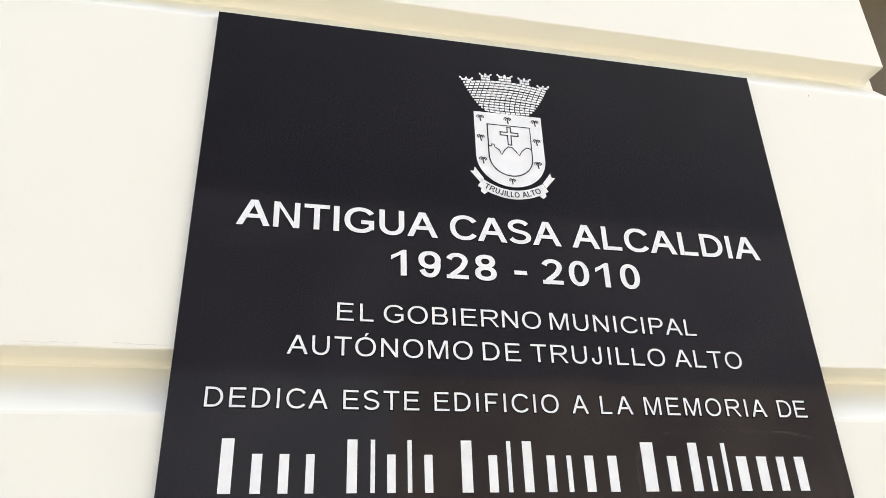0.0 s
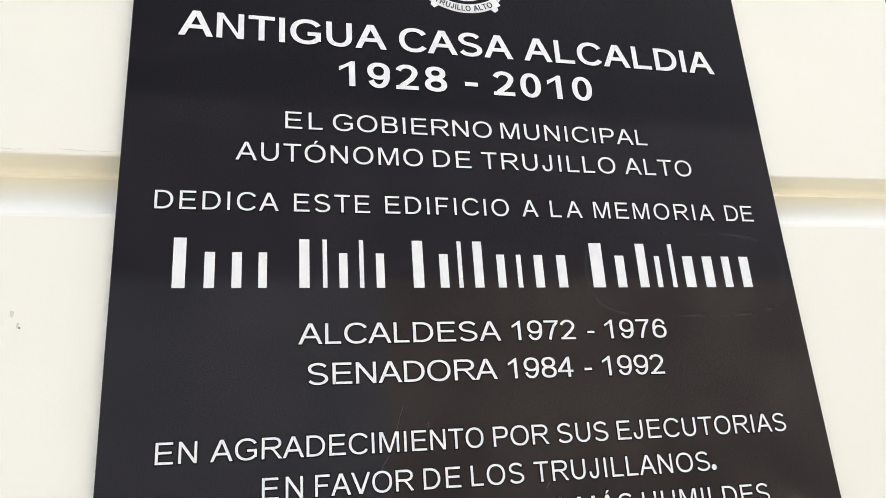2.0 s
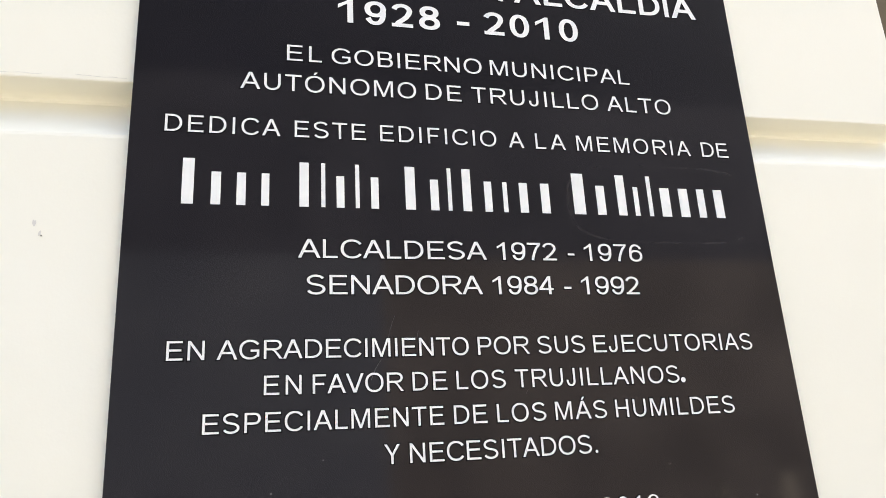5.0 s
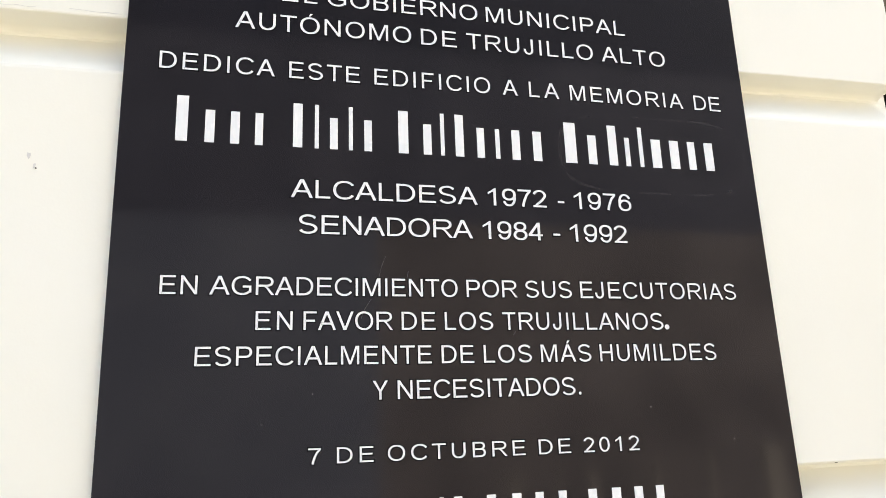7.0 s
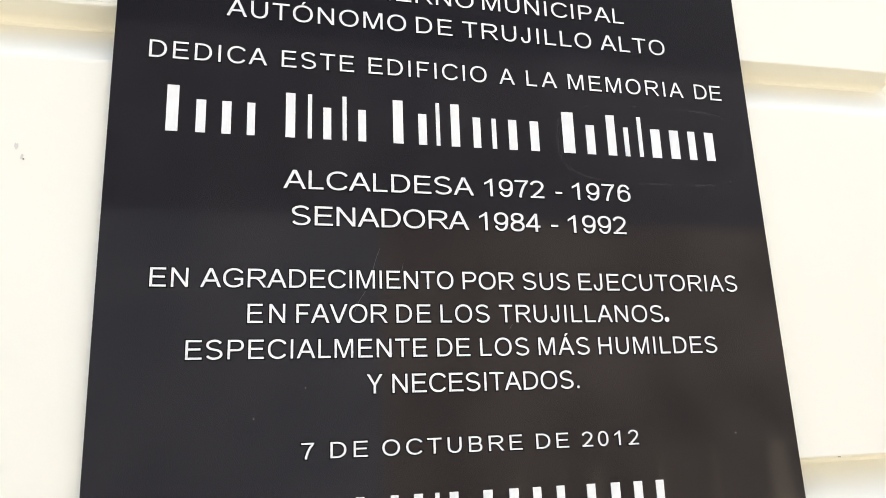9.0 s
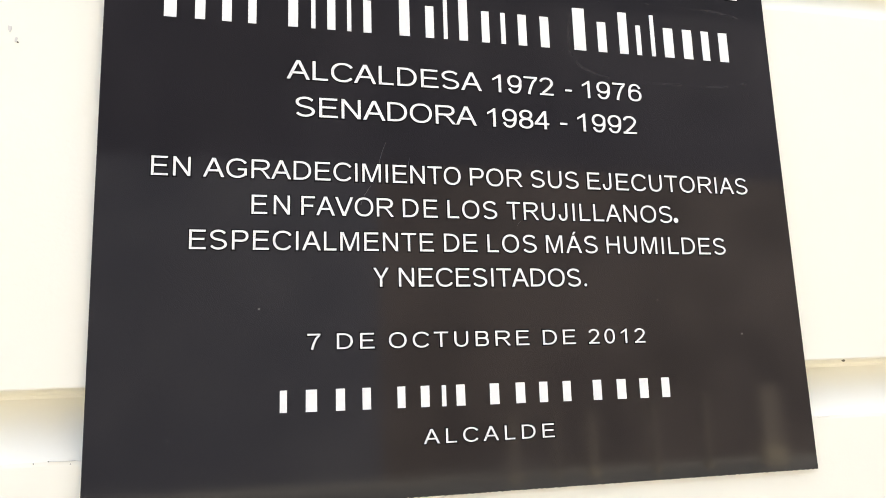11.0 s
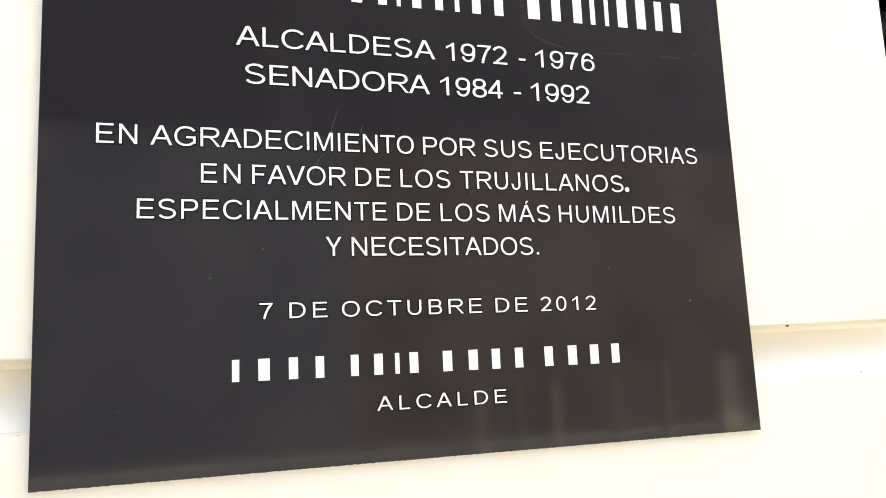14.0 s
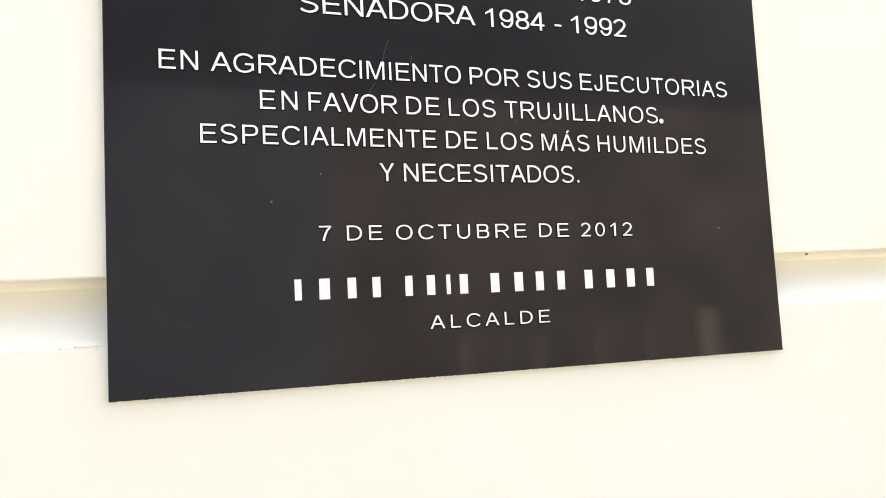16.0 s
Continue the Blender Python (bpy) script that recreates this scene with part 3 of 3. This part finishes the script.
inscribe(1.8654, 0.0260, 0.0410, 1, ("ANTIGUA", 0.0369, 0.2219), ("CASA", 0.2339, 0.3464), ("ALCALDIA", 0.3577, 0.5679))
inscribe(1.8246, 0.0260, 0.0440, 1, ("1928", 0.1775, 0.2776), ("-", 0.2951, 0.3079), ("2010", 0.3232, 0.4251))
inscribe(1.7788, 0.0165, 0.0268, 0, ("EL", 0.1292, 0.1613), ("GOBIERNO", 0.1703, 0.3172), ("MUNICIPAL", 0.3259, 0.4762))
inscribe(1.7472, 0.0168, 0.0262, 0, ("AUTÓNOMO", 0.0883, 0.2500), ("DE", 0.2594, 0.2947), ("TRUJILLO", 0.3047, 0.4379), ("ALTO", 0.4474, 0.5192))
inscribe(1.7014, 0.0162, 0.0238, 0, ("DEDICA", 0.0264, 0.1241), ("ESTE", 0.1366, 0.2008), ("EDIFICIO", 0.2140, 0.3264), ("A", 0.3388, 0.3543), ("LA", 0.3661, 0.3974), ("MEMORIA", 0.4091, 0.5344), ("DE", 0.5472, 0.5779))
inscribe(1.5886, 0.0168, 0.0285, 0, ("ALCALDESA", 0.1398, 0.3083), ("1972", 0.3187, 0.3760), ("-", 0.3873, 0.3940), ("1976", 0.4043, 0.4638))
inscribe(1.5564, 0.0170, 0.0285, 0, ("SENADORA", 0.1468, 0.3023), ("1984", 0.3122, 0.3700), ("-", 0.3804, 0.3874), ("1992", 0.3977, 0.4560))
inscribe(1.5025, 0.0156, 0.0229, 0, ("EN", 0.0378, 0.0668), ("AGRADECIMIENTO", 0.0761, 0.2858, 0.10), ("POR", 0.2940, 0.3416), ("SUS", 0.3492, 0.3945), ("EJECUTORIAS", 0.4029, 0.5667))
inscribe(1.4734, 0.0156, 0.0224, 0, ("EN", 0.1133, 0.1431), ("FAVOR", 0.1520, 0.2273), ("DE", 0.2349, 0.2648), ("LOS", 0.2731, 0.3171), ("TRUJILLANOS", 0.3259, 0.4845, -0.06), (".", 0.4856, 0.4905))
inscribe(1.4446, 0.0154, 0.0224, 0, ("ESPECIALMENTE", 0.0672, 0.2605, 0.04), ("DE", 0.2692, 0.2982), ("LOS", 0.3071, 0.3515), ("MÁS", 0.3602, 0.4086), ("HUMILDES", 0.4172, 0.5367))
inscribe(1.4153, 0.0155, 0.0226, 0, ("Y", 0.2092, 0.2222), ("NECESITADOS", 0.2303, 0.3906), (".", 0.3935, 0.3962))
inscribe(1.3659, 0.0124, 0.0212, 0, ("7", 0.1569, 0.1670), ("DE", 0.1797, 0.2096), ("OCTUBRE", 0.2211, 0.3403), ("DE", 0.3525, 0.3822), ("2012", 0.3943, 0.4477))
inscribe(1.2901, 0.0112, 0.0198, 0, ("ALCALDE", 0.2475, 0.3584))

# two lines of plain bars: (left, right, tall or low)
def plain_bars(z, tall, low, fill, *bars):
    line = new("inscription_line")
    line.parent = plaque
    line.location = (0, 0, z - PZ0)
    line["label"] = "row of plain white upright bars"
    for x0, x1, high in bars:
        half = max((x1 - x0) * fill, 0.0018)
        bm = bmesh.new()
        box(bm, -half, half, -PROUD, 0.0003, 0.0, tall if high else low)
        part("bar", bm, WHITE, line, "", ((x0 + x1) / 2, 0, 0))


plain_bars(1.635, 0.0418, 0.03, 0.245, (0.0378, 0.0575, 1), (0.0625, 0.0787, 0), (0.0838, 0.0993, 0), (0.1050, 0.1186, 0), (0.1367, 0.1533, 1), (0.1597, 0.1637, 1), (0.1697, 0.1839, 0), (0.1904, 0.1936, 1), (0.2006, 0.2147, 0), (0.2308, 0.2495, 1), (0.2549, 0.2705, 0), (0.2744, 0.2798, 1), (0.2852, 0.3017, 1), (0.3067, 0.3214, 0), (0.3264, 0.3351, 0), (0.3408, 0.3573, 0), (0.3620, 0.3794, 0), (0.3931, 0.4173, 1), (0.4189, 0.4369, 0), (0.4408, 0.4590, 1), (0.4607, 0.4708, 0), (0.4764, 0.4849, 1), (0.4871, 0.5077, 0), (0.5077, 0.5279, 0), (0.5291, 0.5454, 0), (0.5472, 0.5668, 0))
plain_bars(1.3186, 0.0168, 0.0168, 0.21, (0.1324, 0.1454, 1), (0.1497, 0.1703, 1), (0.1738, 0.1908, 1), (0.1948, 0.2108, 1), (0.2229, 0.2380, 1), (0.2412, 0.2582, 1), (0.2629, 0.2676, 1), (0.2704, 0.2879, 1), (0.2984, 0.3173, 1), (0.3207, 0.3399, 1), (0.3418, 0.3593, 1), (0.3629, 0.3801, 1), (0.3899, 0.4085, 1), (0.4117, 0.4317, 1), (0.4333, 0.4526, 1), (0.4547, 0.4727, 1))

# ---- coat of arms
CX = 0.3016


def u_shape(half, top, shoulder, bottom, steps=22):
    pts = [(CX - half, top - PZ0), (CX - half, shoulder - PZ0)]
    for i in range(1, steps):
        a = math.pi * i / steps
        pts.append((CX - half * math.cos(a), shoulder - PZ0 - (shoulder - bottom) * math.sin(a)))
    return pts + [(CX + half, shoulder - PZ0), (CX + half, top - PZ0)]


def loc(pts):
    return [(CX + u, z - PZ0) for u, z in pts]


Y1, Y2 = -0.0005, -0.0008
bm = bmesh.new()
slab(bm, u_shape(0.0370, 2.0172, 1.9630, 1.9285), Y1, 0.0003)
bmesh.ops.recalc_face_normals(bm, faces=bm.faces)
shield = part("shield", bm, WHITE, plaque, "white shield with fine black line drawing")

bm = bmesh.new()
inner = u_shape(0.0233, 2.0024, 1.9640, 1.9413)
stroke(bm, inner + [inner[0], inner[1]], 0.0012, Y2, Y1)
part("shield_border", bm, INK, shield)
bm = bmesh.new()
ridge = [(-0.0230, 1.9755), (-0.0205, 1.9752), (-0.0200, 1.9778), (-0.0172, 1.9778), (-0.0165, 1.9745), (-0.0120, 1.9715), (-0.0096, 1.9660),
         (-0.0060, 1.9722), (-0.0020, 1.9762), (0.0020, 1.9758), (0.0060, 1.9712), (0.0093, 1.9668), (0.0130, 1.9728), (0.0175, 1.9768),
         (0.0205, 1.9768), (0.0232, 1.9748)]
stroke(bm, loc(ridge), 0.0011, Y2, Y1)
part("mountain_line", bm, INK, shield)
bm = bmesh.new()
a, b, zc, zt, zb = 0.0019, 0.0097, 1.9922, 2.0002, 1.9788
ring = [(-a, zt), (-a, zc + a), (-b, zc + a), (-b, zc - a), (-a, zc - a), (-a, zb), (a, zb), (a, zc - a), (b, zc - a), (b, zc + a), (a, zc + a), (a, zt)]
for p, q in zip(ring, ring[1:] + ring[:1]):
    d = Vector((q[0] - p[0], q[1] - p[1])).normalized() * 0.0004
    stroke(bm, loc([(p[0] - d.x, p[1] - d.y), (q[0] + d.x, q[1] + d.y)]), 0.0011, Y2, Y1)
part("cross", bm, INK, shield, "black outlined cross")
for u, z in ((-0.0304, 2.0090), (-0.0006, 2.0092), (0.0296, 2.0090), (-0.0310, 1.9842), (0.0296, 1.9848), (-0.0300, 1.9572), (0.0288, 1.9570), (-0.0006, 1.9350)):
    bm = bmesh.new()
    s = 0.72 if z < 1.94 else 0.85
    for fl in (-1, 1):
        stroke(bm, loc([(u + fl * s * p, z + s * q) for p, q in ((0.0, 0.0030), (0.0018, 0.0043), (0.0038, 0.0036), (0.0046, 0.0010))]), 0.0012 * s, Y2, Y1)
        stroke(bm, loc([(u + fl * s * p, z + s * q) for p, q in ((0.0, 0.0026), (0.0012, 0.0028), (0.0024, 0.0018), (0.0027, -0.0002))]), 0.0011 * s, Y2, Y1)
    stroke(bm, loc([(u + s * p, z + s * q) for p, q in ((0.0, 0.0030), (-0.0002, 0.0), (0.0007, -0.0046))]), 0.0015 * s, Y2, Y1)
    part("palm_tree", bm, INK, shield)

# crown of brick courses with five merlons
bm = bmesh.new()


def crown_half(v):
    return 0.0212 + (0.0472 - 0.0212) * v ** 0.62


def crown_point(u, v):
    w = crown_half(v)
    bow = -0.0015 + 0.0075 * v
    return (u, 2.0186 + 0.0362 * v + bow * (1 - (u / w) ** 2))


def brick(u0, u1, v0, v1):
    pts = [crown_point(u, v0) for u in (u0, (u0 + u1) / 2, u1)] + [crown_point(u, v1) for u in (u1, (u0 + u1) / 2, u0)]
    slab(bm, loc(pts), Y1, 0.0003)


ROWS_UP = 12
for i in range(ROWS_UP):
    v0, v1 = (i + 0.12) / ROWS_UP, (i + (0.66 if i in (4, 8) else 0.78)) / ROWS_UP
    w = crown_half((v0 + v1) / 2)
    u = -w - (0.0028 if i % 2 else 0.0)
    while u < w:
        lo, hi = max(u, -w), min(u + 0.0049, w)
        if hi - lo > 0.0008:
            brick(lo, hi, v0, v1)
        u += 0.0057
for m, (u0, u1) in enumerate(((-0.0490, -0.0370), (-0.0268, -0.0160), (-0.0068, 0.0078), (0.0172, 0.0285), (0.0385, 0.0492))):
    for j in range(2):
        v0, v1 = 1.0 + (j + 0.1) * 0.078, 1.0 + (j + 0.82) * 0.078
        if m in (0, 4) and j == 1:
            continue
        cuts = [u0, (u0 * 2 + u1) / 3, (u0 + 2 * u1) / 3, u1] if j % 2 else [u0, (u0 + u1) / 2, u1]
        for p, q in zip(cuts, cuts[1:]):
            pts = [(p + 0.0003, crown_point((u0 + u1) / 2, v0)[1]), (q - 0.0003, crown_point((u0 + u1) / 2, v0)[1]),
                   (q - 0.0003, crown_point((u0 + u1) / 2, v1)[1]), (p + 0.0003, crown_point((u0 + u1) / 2, v1)[1])]
            slab(bm, loc(pts), Y1, 0.0003)
    top = crown_point((u0 + u1) / 2, 1.0 + (0.078 if m in (0, 4) else 0.156))[1]
    for k in range(3):
        c = u0 + (u1 - u0) * k / 2
        lean = (k - 1) * 0.0012
        slab(bm, loc([(c - 0.0016, top - 0.0002), (c + 0.0016, top - 0.0002), (c + 0.0006 + lean, top + 0.0021), (c - 0.0006 + lean, top + 0.0021)]), Y1, 0.0003)
bmesh.ops.recalc_face_normals(bm, faces=bm.faces)
tagged(part("crown", bm, WHITE, plaque, "white mural crown drawn in small bricks"), kind="stuff")


# ribbon below the shield
def ribbon_point(u, h):
    """h runs across the ribbon from -1 (lower edge) to 1."""
    s = 2 * u * 0.0130 / 0.037 ** 2
    n = math.hypot(s, 1)
    return (u - h * 0.0050 * s / n, 1.9196 + 0.0130 * (u / 0.037) ** 2 + h * 0.0050 / n)


bm = bmesh.new()
us = [-0.0345 + 0.069 * i / 24 for i in range(25)]
slab(bm, loc([ribbon_point(u, -1) for u in us] + [ribbon_point(u, 1) for u in us[::-1]]), Y1, 0.0003)
for fl in (-1, 1):
    tail = [(0.0325, 1.9375), (0.0362, 1.9322), (0.0470, 1.9452), (0.0432, 1.9452), (0.0418, 1.9502)]
    slab(bm, loc([(fl * p * (0.94 if fl < 0 else 0.98), q - 0.0016) for p, q in tail]), Y1, 0.0003)
    curl = [(0.0270, 1.9205), (0.0335, 1.9250), (0.0345, 1.9210), (0.0310, 1.9178)]
    slab(bm, loc([(fl * p, q) for p, q in curl]), -0.0003, 0.0003)
bmesh.ops.recalc_face_normals(bm, faces=bm.faces)
ribbon = part("ribbon", bm, WHITE, plaque, "white curved ribbon with small black capitals")
bm = bmesh.new()
text, pen = "TRUJILLO ALTO", -0.0300
total = sum(350 if c == " " else WIDTHS[c][0] for c in text)
em = 0.0585 / total
for c in text:
    if c == " ":
        pen += 350 * em
        continue
    adv, l, r = WIDTHS[c]
    for gvs, gfs in glyph(c, (r - l) * em / 0.0062, 0.17, 0.15):
        verts = []
        for gu, gv in gvs:
            q = ribbon_point(pen + l * em + gu * 0.0062, -0.62 + 1.24 * gv)
            verts.append(bm.verts.new((CX + q[0], Y2, q[1] - PZ0)))
        for f in gfs:
            bm.faces.new([verts[i] for i in f])
    pen += adv * em
part("ribbon_lettering", bm, INK, ribbon, "small black capitals reading TRUJILLO ALTO")

# ---------------------------------------------------------------- small marks on the wall


def mark(name, x, z, size, seed, mat, y=FACE, stretch=(1.0, 1.0), label=""):
    """A small irregular flake or spot lying on the paint."""
    rnd = random.Random(seed)
    bm = bmesh.new()
    n = 11
    out = []
    for i in range(n):
        a = 2 * math.pi * i / n
        r = size * rnd.uniform(0.45, 1.0)
        out.append((r * math.cos(a) * stretch[0], r * math.sin(a) * stretch[1]))
    slab(bm, out, -0.0006, 0.0004)
    bmesh.ops.recalc_face_normals(bm, faces=bm.faces)
    return part(name, bm, mat, wall, label, (x, y, z))


mark("paint_chip", -0.0640, 1.6080, 0.0026, 1, FLAKE, stretch=(0.5, 1.2), label="small grey paint chip")
mark("paint_chip", -0.0690, 1.6170, 0.0026, 2, FLAKE, stretch=(0.6, 1.5))
mark("paint_chip", -0.0628, 1.6062, 0.0009, 3, GRIME)
mark("dirt_spot", 0.6960, 2.0990, 0.0010, 4, GRIME, stretch=(0.5, 1.4))
mark("dirt_spot", 0.6740, 1.3455, 0.0022, 6, GRIME, y=0.026, stretch=(1.0, 0.7), label="dark speck under the course")
mark("dirt_spot", 0.7390, 1.2970, 0.0008, 7, GRIME, stretch=(1.4, 0.6))
mark("dirt_spot", 0.7010, 1.3190, 0.0006, 12, FLAKE, y=RECESS - 0.002)
mark("dirt_spot", -0.0260, 1.3315, 0.0007, 9, GRIME, y=RECESS - 0.0005, stretch=(0.6, 1.3))
mark("dirt_spot", -0.0250, 1.3330, 0.0005, 10, GRIME, y=RECESS - 0.0005)
mark("dirt_spot", -0.0220, 1.2972, 0.0004, 8, FLAKE, y=FACE + 0.006)
mark("dirt_spot", -0.0235, 1.2915, 0.0005, 13, GRIME)
mark("dirt_spot", -0.0330, 1.2905, 0.0004, 15, GRIME)
mark("dirt_spot", -0.0090, 1.2890, 0.0004, 14, GRIME)
rnd = random.Random(11)
for x0, x1, zc in ((-0.060, -0.048, 1.2900), (-0.024, -0.003, 1.2912), (0.620, 0.633, 1.2948), (-0.118, -0.070, 1.7520), (-0.050, -0.008, 1.7530)):
    bm = bmesh.new()
    pts = []
    x = x0
    while x < x1:
        pts.append((x, zc + rnd.uniform(-0.0006, 0.0006)))
        x += 0.006
    stroke(bm, pts, 0.00018, FACE - 0.0003, FACE + 0.002)
    part("hairline_crack", bm, FLAKE, wall)

# pale specks of dust stuck to the granite
for i, (x, z, size) in enumerate(((0.0565, 1.302, 0.0006), (0.160, 1.421, 0.0006), (0.463, 1.403, 0.0006), (0.120, 1.398, 0.0008), (0.545, 1.372, 0.0008))):
    rnd = random.Random(60 + i)
    bm = bmesh.new()
    slab(bm, [(0.7 * size * rnd.uniform(0.5, 1) * math.cos(a * math.pi / 4), 0.7 * size * rnd.uniform(0.5, 1) * math.sin(a * math.pi / 4)) for a in range(8)], -0.0003, 0.0002)
    bmesh.ops.recalc_face_normals(bm, faces=bm.faces)
    part("dust_speck", bm, FLAKE, plaque, "", (x, 0, z - PZ0))

# hair-thin scratches across the polish
for x0, z0, x1, z1 in ((0.222, 1.538, 0.215, 1.515), (0.209, 1.500, 0.200, 1.483), (0.242, 1.525, 0.2405, 1.518), (0.338, 1.472, 0.335, 1.468)):
    bm = bmesh.new()
    bend = (x1 - x0) * 0.12
    pts = [(x0 + (x1 - x0) * v + bend * math.sin(math.pi * v), z0 - PZ0 + (z1 - z0) * v) for v in (0, 0.25, 0.5, 0.75, 1)]
    stroke(bm, pts, 0.00028, -0.0003, 0.0001)
    part("scratch", bm, SCUFF, plaque)
